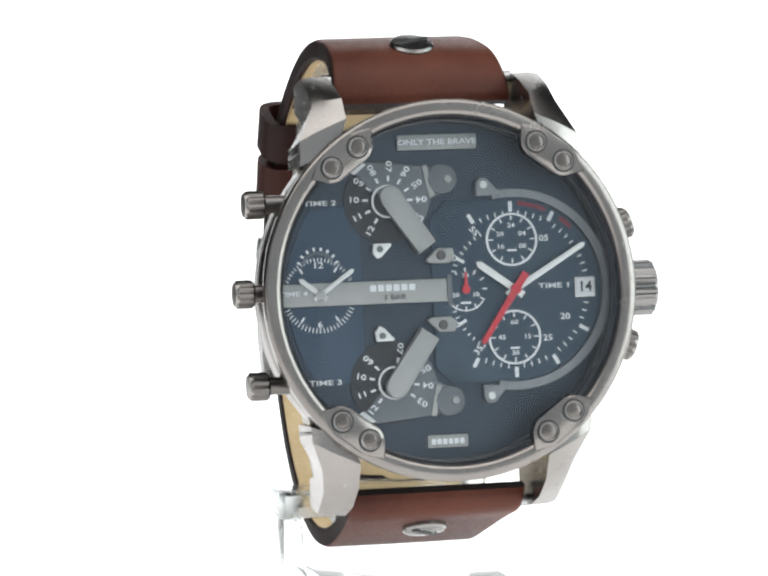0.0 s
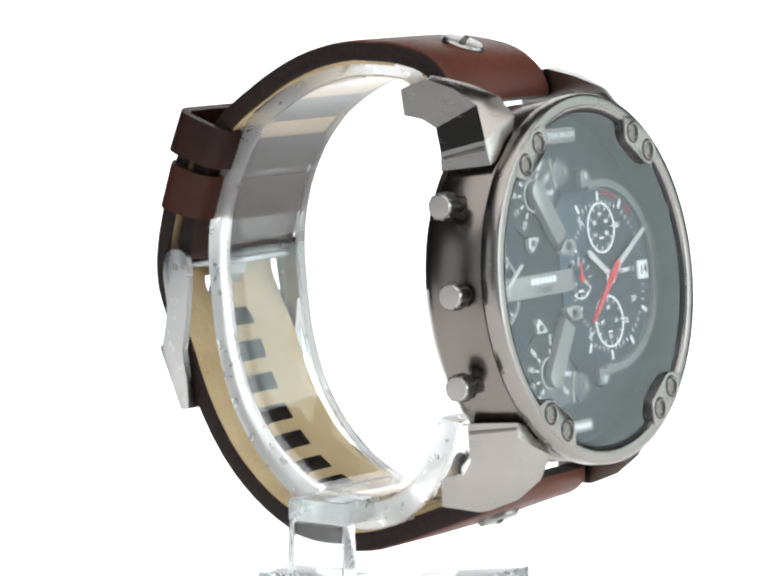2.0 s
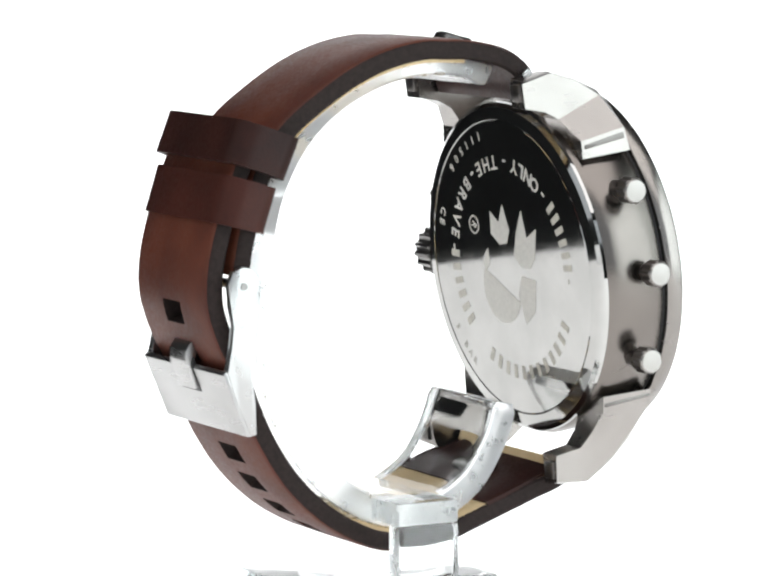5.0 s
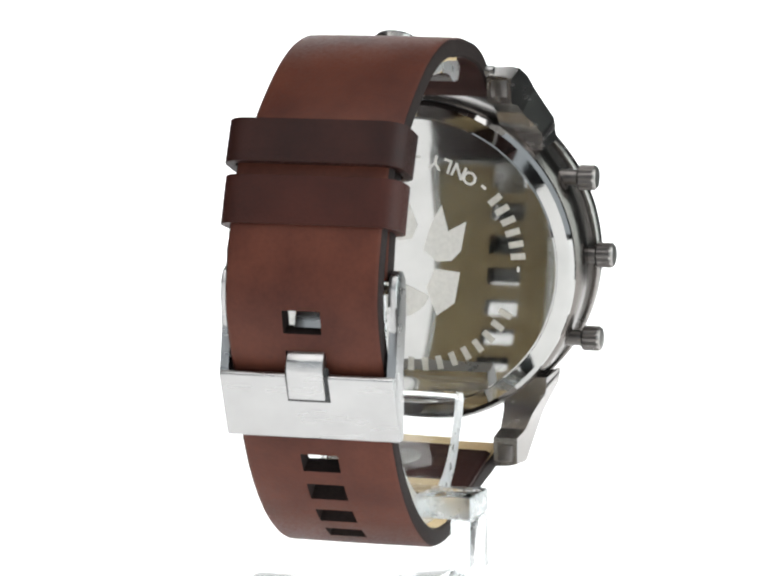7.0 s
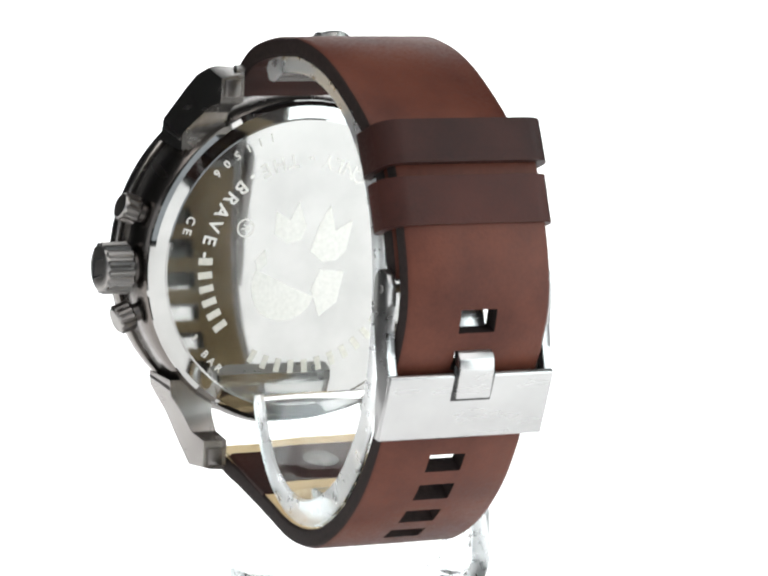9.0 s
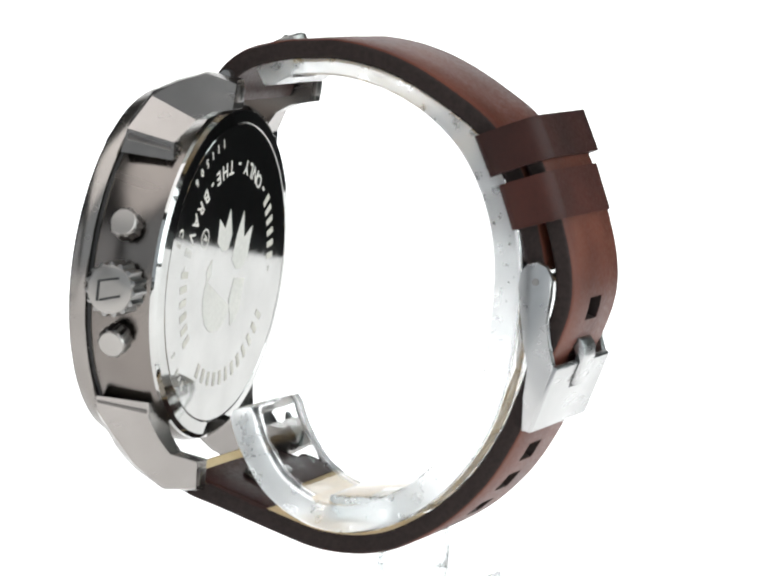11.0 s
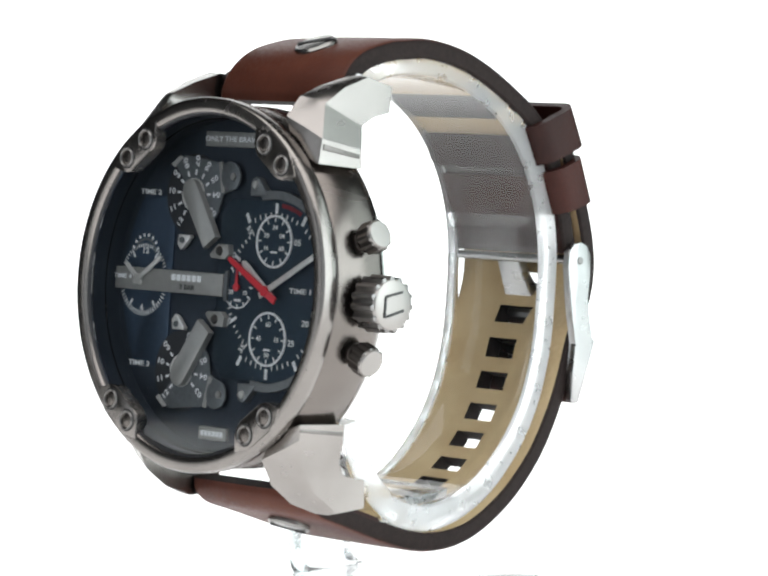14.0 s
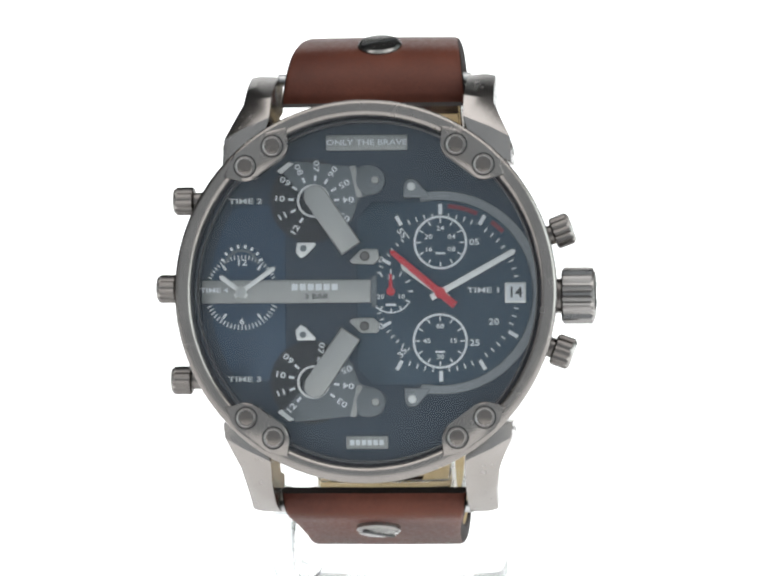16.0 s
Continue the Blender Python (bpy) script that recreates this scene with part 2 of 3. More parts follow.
def studio():
    """The dim room round the light table."""
    paint = plain("dark_wall_paint", (0.14, 0.14, 0.14), 0.8, 0.08, grain=0.01)
    boards = plain("grey_floor_vinyl", (0.09, 0.088, 0.085), 0.6, 0.12, grain=0.008)
    shells = (("floor", (-1900, -1900, -820, 1900, 1900, -760), boards, "grey vinyl studio floor"), ("ceiling", (-1900, -1900, 1500, 1900, 1900, 1580), paint, "dark painted studio ceiling"),
              ("wall_north", (-1900, 1900, -760, 1900, 1980, 1900), paint, "dark painted studio wall"), ("wall_south", (-1900, -1980, -760, 1900, -1900, 1900), paint, "dark painted studio wall"),
              ("wall_east", (1900, -1900, -760, 1980, 1900, 1900), paint, "dark painted studio wall"), ("wall_west", (-1980, -1900, -760, -1900, 1900, 1900), paint, "dark painted studio wall"))
    for name, size, material, label in shells:
        tagged(part(name, box(*size), material, None, "", UPRIGHT), label, name.split("_")[0], "", "structure")
    frame_paint = plain("black_frame_paint", (0.03, 0.03, 0.03), 0.5, 0.1)
    table = tagged(new("light_table"), "black framed table under the glowing white sheet", "table")
    part("tabletop", box(-200, -415, -20, 315, 235, 3.5, 1.0), frame_paint, table, "", UPRIGHT)
    for x in (-185, 285):
        for y in (-400, 60):
            part("leg", box(x, y, -760, x + 25, y + 25, -20, 1.0), frame_paint, table, "", UPRIGHT)
    post = tagged(new("panel_stand"), "black stand that holds the low side panel", "stand")
    part("post", box(-312, -190, -745, -300.5, -178, -17.5, 0.8), frame_paint, post, "", UPRIGHT)
    part("base", box(-380, -280, -760, -230, -90, -745, 1.0), frame_paint, post, "", UPRIGHT)


studio()
# ---- the watch ----
watch = tagged(new("wristwatch"), "large gunmetal chronograph watch on a brown leather strap", "watch")


def case():
    """Turned body, four lugs, bezel with four screwed tabs, and the case back."""
    body = part("case_body", lathe([(24.2, 2.4), (26.4, 2.4), (26.6, 2.7), (26.6, 10.4), (26.2, 11.4), (25.9, 11.9), (24.6, 12.3), (0, 12.3)], 120), BARREL, watch, "gunmetal case barrel with brushed sides")
    part("seam", lathe([(25.0, 1.82), (26.25, 1.82), (26.25, 2.38), (25.0, 2.38), (25.0, 1.82)], 96), INK_AND_SHADE, body)
    # stations from the barrel to the tip, in (y, z): ridge of the front face, front edge of the flank, back edge of the flank; then the flank's x
    upper = [((2.3, 20.0), (2.5, 18.4), (11.0, 18.2), 20.75), ((2.0, 25.0), (3.1, 22.0), (10.9, 20.9), 20.55), ((4.4, 28.1), (5.5, 27.1), (13.0, 24.4), 18.05),
             ((8.6, 30.0), (9.2, 29.7), (15.2, 25.8), 17.95), ((13.4, 31.6), (13.6, 31.5), (17.4, 26.4), 17.9), ((18.3, 31.1), (18.7, 30.5), (18.5, 26.7), 17.8)]
    lower = [((2.2, 19.8), (2.4, 18.6), (11.0, 18.4), 20.75), ((1.7, 24.2), (2.6, 20.8), (11.2, 20.8), 20.6), ((3.9, 27.8), (5.4, 25.1), (12.4, 24.0), 18.7),
             ((8.0, 30.5), (8.4, 28.4), (14.2, 26.1), 18.05), ((12.9, 31.9), (13.4, 31.5), (16.8, 26.4), 17.9), ((18.5, 31.3), (18.8, 30.7), (18.5, 26.6), 17.8)]
    for sx in (-1, 1):
        for sz in (-1, 1):
            bm, rows = bmesh.new(), []
            for ridge, fore, aft, out in (upper if sz > 0 else lower):
                inn = max(13.9, math.sqrt(max(0.0, 640.0 - ridge[1] ** 2)))
                corners = [(inn, *aft), (inn, *ridge), ((inn + out) / 2 + 0.6, 0.4 * ridge[0] + 0.6 * fore[0] - 0.2, 0.4 * ridge[1] + 0.6 * fore[1] + 0.2), (out, *fore), (out, *aft)]
                rows.append([bm.verts.new((sx * x, y, sz * z)) for x, y, z in corners])
            for a, b in zip(rows, rows[1:]):
                for j in range(5):
                    bm.faces.new((a[j], a[(j + 1) % 5], b[(j + 1) % 5], b[j]))
            bm.faces.new(rows[0])
            bm.faces.new(rows[-1])
            bmesh.ops.bevel(bm, geom=[e for e in bm.edges if e.calc_face_angle(0) > radians(12)], offset=0.16, segments=2, profile=0.5, affect="EDGES")
            lug = part("lug", bm, LUGMETAL, watch, "faceted polished gunmetal lug", smooth=24)
            # A proud dark strip paints the shaded groove line across the lug.
            edge = [(3.4, 21.3), (10.4, 20.2), (10.4, 19.6), (3.3, 20.4)] if sz > 0 else [(2.6, -19.2), (10.8, -19.5), (10.8, -20.1), (2.6, -19.7)]
            part("groove_shade", side_plate(edge, sx * 17.8, sx * 20.78, 0.08), TAB, lug)
            # A raised dark block paints the shade of the tip's square recess.
            part("tip_shade", box(sx * 15.9 - 1.2, 18.3, sz * 29 - 1.3, sx * 15.9 + 1.2, 18.95, sz * 29 + 1.3, 0.1), TAB, lug)
    for sz in (-1, 1):
        bm = turn_to(lathe([(0, -14.2), (0.9, -14.2), (0.9, 14.2), (0, 14.2)], 16), (1, 0, 0), (0, 15.3, sz * 31.2))
        part("strap_bar", bm, STEEL, watch)
    bezel = part("bezel", lathe([(24.5, 2.1), (26.0, 2.1), (26.1, 1.8), (27.0, 1.8), (27.25, 1.5), (27.25, 0.6), (27.25, -0.55), (27.1, -0.85), (26.75, -1.02), (25.7, -1.05), (25.25, -0.95), (24.97, -0.6), (24.97, 2.1), (24.5, 2.1)], 160), BEZEL, watch, "polished gunmetal bezel")
    part("inner_ring", lathe([(24.95, -0.58), (24.6, 0.0), (24.5, 2.0)], 120), BLACK, bezel, "black inner ring round the dial")
    for sx in (-1, 1):
        for sz in (-1, 1):
            a, b = (sx * 13.1, sz * 20.75), (sx * 17.0, sz * 17.9)
            out = hull(disc(*a, 2.2, 20) + disc(*b, 2.2, 20) + [(sx * 25.9 * math.sin(radians(d)), sz * 25.9 * math.cos(radians(d))) for d in (25, 28, 32, 36, 40, 44, 48, 51)])
            tab = part("screw_tab", plate(out, -1.12, 0.9, 0.22), BEZEL, bezel, "gunmetal tab with two screws")
            for x, z in (a, b):
                part("screw", lathe([(0, -1.22), (0.75, -1.22), (0.95, -1.17), (1.05, -0.9), (1.25, -0.9)], 24, (x, 0, z)), BARREL, tab)
                part("collar", lathe([(1.15, -0.8), (1.2, -1.36), (1.32, -1.44), (1.42, -1.3), (1.46, -0.8)], 28, (x, 0, z)), KNURL, tab)
                # A raised black ring paints the shade of the gap round the screw.
                part("screw_gap_shade", lathe([(1.4, -1.0), (1.4, -1.2), (1.66, -1.17), (1.68, -1.0)], 28, (x, 0, z)), INK_AND_SHADE, tab)
    crystal = part("crystal", lathe([(0, -0.25), (24.55, -0.2), (24.55, 0.0)], 96), CRYSTAL, watch, "flat clear mineral crystal")
    crystal.visible_shadow = False
    back = part("case_back", lathe([(26.0, 11.7), (25.9, 12.25), (25.2, 12.7), (23.6, 12.95), (23.3, 13.0), (23.2, 12.9), (23.0, 13.0), (0, 13.0)], 120), MIRROR, watch, "mirror-polished steel case back with etched writing", smooth=10)
    return back


case_back = case()


def crown(name, at, direction, r, length, stem, n, label):
    """A knurled push piece on its stem."""
    bm = turn_to(lathe([(0, 0), (r * 0.62, 0), (r * 0.62, stem), (r * 0.9, stem)], 24), direction, at)
    base = part(name, bm, TAB, watch, label)
    tip = Vector(at) + Vector(direction).normalized() * stem
    bm = turn_to(lathe([(r * 0.85, 0), (r, 0.25), (r, length - 0.3), (r * 0.88, length - 0.12)], n, teeth=r * 0.12), direction, tip)
    part("knurled_grip", bm, TAB if r < 3 else KNURL, base)
    bm = turn_to(lathe([(r * 0.9, length - 0.5), (r * 0.87, length - 0.05), (r * 0.8, length + 0.1), (r * 0.4, length + 0.14), (0, length + 0.15)], 32), direction, tip)
    part("cap", bm, GUNMETAL, base)
    return base


for z, y, turn in ((13.3, 6.9, 25), (0.6, 5.2, 0), (-12.6, 6.9, -25)):
    r = 26.4
    d = (-1, 0, 0)
    crown("push_button", (-math.sqrt(r * r - z * z) + 0.4, y, z), d, 2.05, 2.7 if turn == 0 else 2.9, 1.8 if turn == 0 else 3.0, 40, "small knurled gunmetal push button")
for z, y, turn in ((7.5, 7.6, 20), (-7.6, 7.6, -20)):
    d = (math.cos(radians(turn)), 0, math.sin(radians(turn)))
    crown("chronograph_pusher", (d[0] * 26.2, y, z), d, 2.35, 2.8, 1.9, 40, "gunmetal chronograph pusher")
knob = crown("winding_crown", (26.2, 7.9, -0.7), (1, 0, 0), 4.1, 4.7, 1.4, 60, "broad fluted winding crown")
for y0, z0, y1, z1 in ((6.2, -2.6, 6.2, 0.4), (6.2, 0.4, 9.4, 1.2), (6.6, -2.4, 9.8, -1.4)):
    part("mark", side_plate([(y, z) for y, z in bar(y0, z0, y1, z1, 0.35)], 32.43, 32.58), INK_AND_SHADE, knob)


# ---- strap ----
def even(run, whole):
    return run / whole


def from_lug(run, whole):
    """The width falls off soon after the lugs."""
    k = min(run / 20.0, 1.0)
    return 1 - (1 - k) ** 1.6 * 1.0 if k < 1 else 1.0


def to_lug(run, whole):
    return 1 - from_lug(whole - run, whole)


def strap_mesh(points, width, thick, holes=(), outer=0, edge=1, inner=2, shift=(0.0, 0.0), taper=even):
    """A leather strap along a line in (y, z). The outside lies to the left of the way. width, thick: at start and end.
    holes: (start, end) along the way. Slots: outer, edge, inner."""
    line = spline(points, 0.35)
    run = [0.0]
    for a, b in zip(line, line[1:]):
        run.append(run[-1] + (b - a).length)
    bm, rows = bmesh.new(), []
    for k, p in enumerate(line):
        d = (line[min(k + 1, len(line) - 1)] - line[max(k - 1, 0)]).normalized()
        n = Vector((-d.y, d.x))
        f = run[k] / run[-1]
        w, h = width[0] + (width[1] - width[0]) * taper(run[k], run[-1]), (thick[0] + (thick[1] - thick[0]) * f) / 2
        left, side = run[-1] - run[k], shift[0] + (shift[1] - shift[0]) * f
        if left < 1.2 or run[k] < 1.2:
            h *= 0.72 + 0.28 * min(left, run[k]) / 1.2
        row = []
        for x, u in ((-w, h - 0.7), (-w + 0.25, h - 0.25), (-w + 0.8, h), (-2.9, h + 0.05), (2.9, h + 0.05), (w - 0.8, h), (w - 0.25, h - 0.25), (w, h - 0.7),
                     (w, -h + 0.35), (w - 0.35, -h), (2.9, -h), (-2.9, -h), (-w + 0.35, -h), (-w, -h + 0.35)):
            q = p + n * u
            row.append(bm.verts.new((x + side, q.x, q.y)))
        rows.append(row)
    slots = [edge, outer, outer, outer, outer, outer, edge, edge, inner, inner, inner, inner, inner, edge]
    slots[8] = slots[12] = edge
    inside = lambda k: any(a <= run[k] and run[k + 1] <= b for a, b in holes)
    for k in range(len(rows) - 1):
        a, b = rows[k], rows[k + 1]
        open_here = inside(k)
        for j in range(14):
            i = (j + 1) % 14
            if open_here and j in (3, 10):
                continue
            f = bm.faces.new((a[j], a[i], b[i], b[j]))
            f.material_index = slots[j]
        if open_here:
            for p, q in ((3, 11), (4, 10)):
                bm.faces.new((a[p], a[q], b[q], b[p])).material_index = edge
            if not inside(k - 1):
                bm.faces.new((a[3], a[4], a[10], a[11])).material_index = edge
            if not inside(k + 1):
                bm.faces.new((b[3], b[4], b[10], b[11])).material_index = edge
    for row in (rows[0], rows[-1]):
        for quad in ((0, 1, 12, 13), (1, 2, 11, 12), (2, 3, 11), (3, 4, 10, 11), (4, 5, 10), (5, 6, 9, 10), (6, 7, 8, 9)):
            bm.faces.new([row[q] for q in quad]).material_index = edge
    return bm


def cut(points, a, b):
    """The stretch of a smooth line between two fractions of its length, as a few points."""
    line = spline(points, 0.5)
    lo, hi = int(a * (len(line) - 1)), int(b * (len(line) - 1))
    return [tuple(line[k]) for k in range(lo, hi, max(1, (hi - lo) // 14))] + [tuple(line[hi])]


def drawn_in(points):
    """The strap lies a little closer to the case than a free curve would."""
    return [(y - 0.0125 * max(0.0, y - 17), z) for y, z in points]


SHORT = drawn_in([(14.0, 27.4), (14.9, 31.1), (18.0, 34.1), (23.5, 36.0), (28.0, 36.7), (31.8, 37.1), (37.6, 36.6), (43.6, 35.0), (50.0, 32.1), (56.2, 28.4), (60.8, 23.4), (64.4, 15.5), (66.8, 8.4)])
LONG = drawn_in([(14.0, -28.8), (15.2, -31.1), (20.0, -32.5), (30.0, -35.1), (36.5, -36.4), (42.3, -36.3), (47.6, -35.0), (52.3, -32.4), (57.0, -28.6), (61.5, -23.2), (64.8, -17.0), (66.9, -11.0),
        (68.4, -5.0), (70.0, -1.0), (71.2, 4.5), (70.6, 10.0), (68.3, 16.5), (65.2, 22.8), (62.6, 27.3)])


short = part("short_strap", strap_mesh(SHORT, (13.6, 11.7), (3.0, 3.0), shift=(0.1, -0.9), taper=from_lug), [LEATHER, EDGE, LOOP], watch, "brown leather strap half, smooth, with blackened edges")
part("lining", strap_mesh([(y, z - 1.48) if y < 45 else (y - 1.15, z - 0.9) for y, z in cut(SHORT, 0.20, 0.74)], (10.6, 10.6), (0.3, 0.3), shift=(-0.2, -0.9)), [LINING] * 3, short, "tan leather lining")
tail = LONG[::-1]
long = part("long_strap", strap_mesh(tail, (11.7, 13.6), (2.8, 3.0), [(25.9 + 5.83 * k - 1.75, 25.9 + 5.83 * k + 1.75) for k in range(8)], shift=(-0.9, -0.2), taper=to_lug), [LEATHER, EDGE, LINING], watch, "brown leather strap half with a row of square holes")


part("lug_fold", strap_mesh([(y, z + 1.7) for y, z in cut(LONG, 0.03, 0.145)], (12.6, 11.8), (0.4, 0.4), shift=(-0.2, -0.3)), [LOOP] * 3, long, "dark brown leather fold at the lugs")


def keeper(quad, half, label, hide):
    """A leather loop round both straps: quad holds its corners in (y, z), outer then inner."""
    (ay, az), (by, bz), (cy, cz), (dy, dz) = drawn_in(quad)
    bm = bmesh.new()
    rings = []
    t = 1.5
    for (oy, oz), (iy, iz) in (((ay, az), (dy, dz)), ((by, bz), (cy, cz))):
        depth = Vector((iy - oy, iz - oz))
        L, d = depth.length, depth.normalized()
        outer_line = [(x, u) for x, u in rounded(-half, -L / 2, half, L / 2, 3.4, 8)]
        inner_line = [(x, u) for x, u in rounded(-half + t, -L / 2 + t, half - t, L / 2 - t, 1.8, 8)]
        mid = Vector((oy, oz)) + d * L / 2
        rings.append([[bm.verts.new((x, mid.x - d.x * u, mid.y - d.y * u)) for x, u in some] for some in (outer_line, inner_line)])
    n = len(rings[0][0])
    for k in range(n):
        i = (k + 1) % n
        bm.faces.new((rings[0][0][k], rings[0][0][i], rings[1][0][i], rings[1][0][k]))
        bm.faces.new((rings[0][1][k], rings[0][1][i], rings[1][1][i], rings[1][1][k]))
        for r in rings:
            bm.faces.new((r[0][k], r[0][i], r[1][i], r[1][k]))
    bmesh.ops.bevel(bm, geom=[e for e in bm.edges if e.calc_face_angle(0) > radians(60)], offset=0.6, segments=3, profile=0.5, affect="EDGES")
    bm.transform(Matrix.Translation((-0.7, 0, 0)))
    return part("keeper_loop", bm, hide, watch, label)


keeper([(64.2, 31.4), (67.3, 25.6), (57.6, 21.2), (54.4, 26.8)], 13.6, "dark brown leather keeper loop nearest the strap end", LOOP)
keeper([(67.2, 23.6), (70.2, 17.0), (61.9, 13.9), (59.0, 20.2)], 13.6, "reddish brown leather keeper loop beside the buckle", LOOP_RED)


def buckle():
    outline = drawn_in([(64.6, 8.4), (65.6, 9.7), (67.0, 10.1), (68.6, 9.6), (69.6, 8.0), (69.6, 5.2), (69.2, 1.5), (69.9, -1.6), (71.4, -4.9), (70.2, -9.5), (68.6, -14.8), (67.4, -14.9), (67.2, -10.0), (67.6, -5.6), (66.2, -1.5), (65.3, 2.4), (64.5, 6.0)])
    cover = drawn_in([(71.3, -4.6), (72.0, -5.1), (69.1, -14.9), (68.1, -15.0), (70.7, -5.6)])
    top = part("buckle", side_plate(cover, -14.1, 12.4, 0.25), STEEL, watch, "brushed steel pin buckle")
    for x0, x1 in ((-14.2, -12.9), (11.2, 12.5)):
        part("arm", side_plate(outline, x0, x1, 0.25), STEEL, top)
        bm = turn_to(lathe([(0, -0.15), (0.55, -0.15), (0.6, 0.0), (0.6, 0.3), (0, 0.3)], 14), (1 if x0 < 0 else -1, 0, 0), (x0 if x0 < 0 else x1, 66.5, 7.2))
        part("pin_end", bm, KNURL, top)
    bm = turn_to(lathe([(0, -12), (0.7, -12), (0.7, 12), (0, 12)], 14), (1, 0, 0), (-1.15, 66.5, 7.2))
    part("pin", bm, STEEL, top)
    # No notch is cut: a thin black plate paints the gap's shade.
    part("notch_shade", side_plate(drawn_in([(71.6, -3.6), (72.15, -4.9), (70.9, -9.0), (70.3, -9.0)]), -4.3, 2.2, 0.05), INK_AND_SHADE, top, "thin black plate, painted shade round the prong")
    tip = side_plate(drawn_in([(70.6, -0.9), (71.9, -1.7), (72.6, -2.6), (72.8, -4.2), (71.9, -8.5), (70.9, -8.5), (71.7, -4.4), (70.4, -2.4)]), -3.8, 1.8, 0.2)
    prong = part("prong", tip, STEEL, top, "flat steel prong", smooth=25)
    part("shank", side_plate(drawn_in([(66.9, 6.6), (68.0, 7.0), (71.0, -0.9), (70.2, -1.6)]), -3.3, 1.3, 0.2), STEEL, prong)


buckle()


def rivet(at, direction, slot_shade):
    """A rivet head on the strap; a black strip paints its slot's shade."""
    bm = turn_to(lathe([(3.25, -0.4), (3.25, 0.45), (2.95, 0.8), (1.6, 0.95), (0, 1.0)], 36), direction, at)
    head = part("rivet", bm, RIVET, watch, "slotted gunmetal rivet")
    d = Vector(direction).normalized()
    bm = plate(rounded(-2.75, -0.38, 2.75, 0.38, 0.1, 3), -0.1, 0.12)
    bm.transform(Matrix.Translation(Vector(at) + d * 1.0) @ Vector((0, -1, 0)).rotation_difference(d).to_matrix().to_4x4() @ Matrix.Rotation(radians(slot_shade), 4, "Y"))
    part("slot_shade", bm, INK_AND_SHADE, head)
    part("burr", turn_to(lathe([(2.9, -3.9), (2.9, -4.2), (2.5, -4.5), (0, -4.6)], 28), direction, at), RIVET, head)


rivet((0.4, 19.2, 36.2), (0, -0.46, 0.89), -25)
rivet((-0.3, 21.0, -34.6), (0, -0.28, -0.96), 40)

# ---- dial ----
def dial():
    return part("dial", lathe([(24.5, 0.2), (24.45, 4.4), (24.2, 5.0), (0, 5.0)], 96), SLATE, watch, "slate dial with navy panels and four time displays")


face = dial()
MAIN, Y0 = (10.4, -0.2), 4.4


def hand(name, r_tip, r_tail, w0, w1, y, material, parent=None, label=""):
    """A hand that points to twelve from its own hub at the origin of its mesh."""
    bm = plate([(-w0 / 2, -r_tail), (w0 / 2, -r_tail), (w1 / 2, r_tip - w1 * 0.6), (0, r_tip), (-w1 / 2, r_tip - w1 * 0.6)], -0.12, 0.12, 0.05)
    bm = lathe([(0, -0.2), (0.75, -0.2), (0.8, 0.15), (0, 0.15)], 20, bm=bm)
    return part(name, bm, material, parent or watch, label, UPRIGHT)


def set_hand(ob, x, y, z, angle):
    ob.matrix_basis = WATCH @ Matrix.Translation((x * 0.001, y * 0.001, z * 0.001)) @ Matrix.Rotation(radians(angle), 4, "Y")


hour_hand = hand("hour_hand", 7.0, 1.5, 1.0, 1.0, 0, SILVER, label="silver hour hand")
set_hand(hour_hand, MAIN[0], 3.6, MAIN[1], 306)
minute_hand = hand("minute_hand", 12.4, 1.5, 0.9, 0.8, 0, SILVER, label="long silver minute hand")
second_hand = hand("second_hand", 9.4, 2.8, 1.1, 0.75, 0, RED, label="red chronograph second hand")


# ---- dial furniture ----
def flat(name, outline, y0, y1, material, label="", bevel=0.0, parent=None):
    return part(name, plate(outline, y0, y1, bevel), material, parent or face, label)


flat("navy_panel", hull(disc(0, 0, 22.9, 20, 236, 304) + [(-12.0, 12.6), (-12.0, -12.6)]), 4.75, 5.0, NAVY, "navy side panel", 0.05)
flat("main_panel", hull(disc(*MAIN, 13.1, 40, 0, 180) + [(0.6, 12.9), (-1.6, 10.5), (-1.6, -10.9), (0.6, -13.3)]), 4.6, 5.0, TEAL, "dark teal chronograph panel", 0.08)
rail = flat("rail", band(*MAIN, 13.3, 14.5, -12, 192, 60), 4.0, 5.0, RAIL, "raised grey rail", 0.15)
for s in (1, -1):
    flat("rail_foot", hull(disc(6.3, s * 15.2 - 0.2, 1.1, 14) + [(5.2, s * 13.6 - 0.2), (9.0, s * 13.7 - 0.2), (7.6, s * 15.0 - 0.2)]), 3.85, 5.0, RAIL, "", 0.15)
    part("screw", lathe([(0, 3.6), (0.5, 3.6), (0.62, 3.8), (0.62, 4.2)], 16, (6.3, 0, s * 15.2 - 0.2)), SILVER, face)

centre_bar = flat("centre_bar", rounded(-24.0, -1.55, 0.4, 1.75, 0.15, 3), 3.9, 5.0, GREY, "long grey bar across the dial", 0.15)
flat("bar_end", rounded(0.5, -2.2, 1.2, 2.3, 0.2, 3), 4.1, 5.0, DARKGREY)
for k in range(6):
    flat("mark", rounded(-11.0 + 1.15 * k, 0.25, -10.1 + 1.15 * k, 1.2, 0.15, 3), 3.82, 3.95, WHITE, parent=centre_bar)
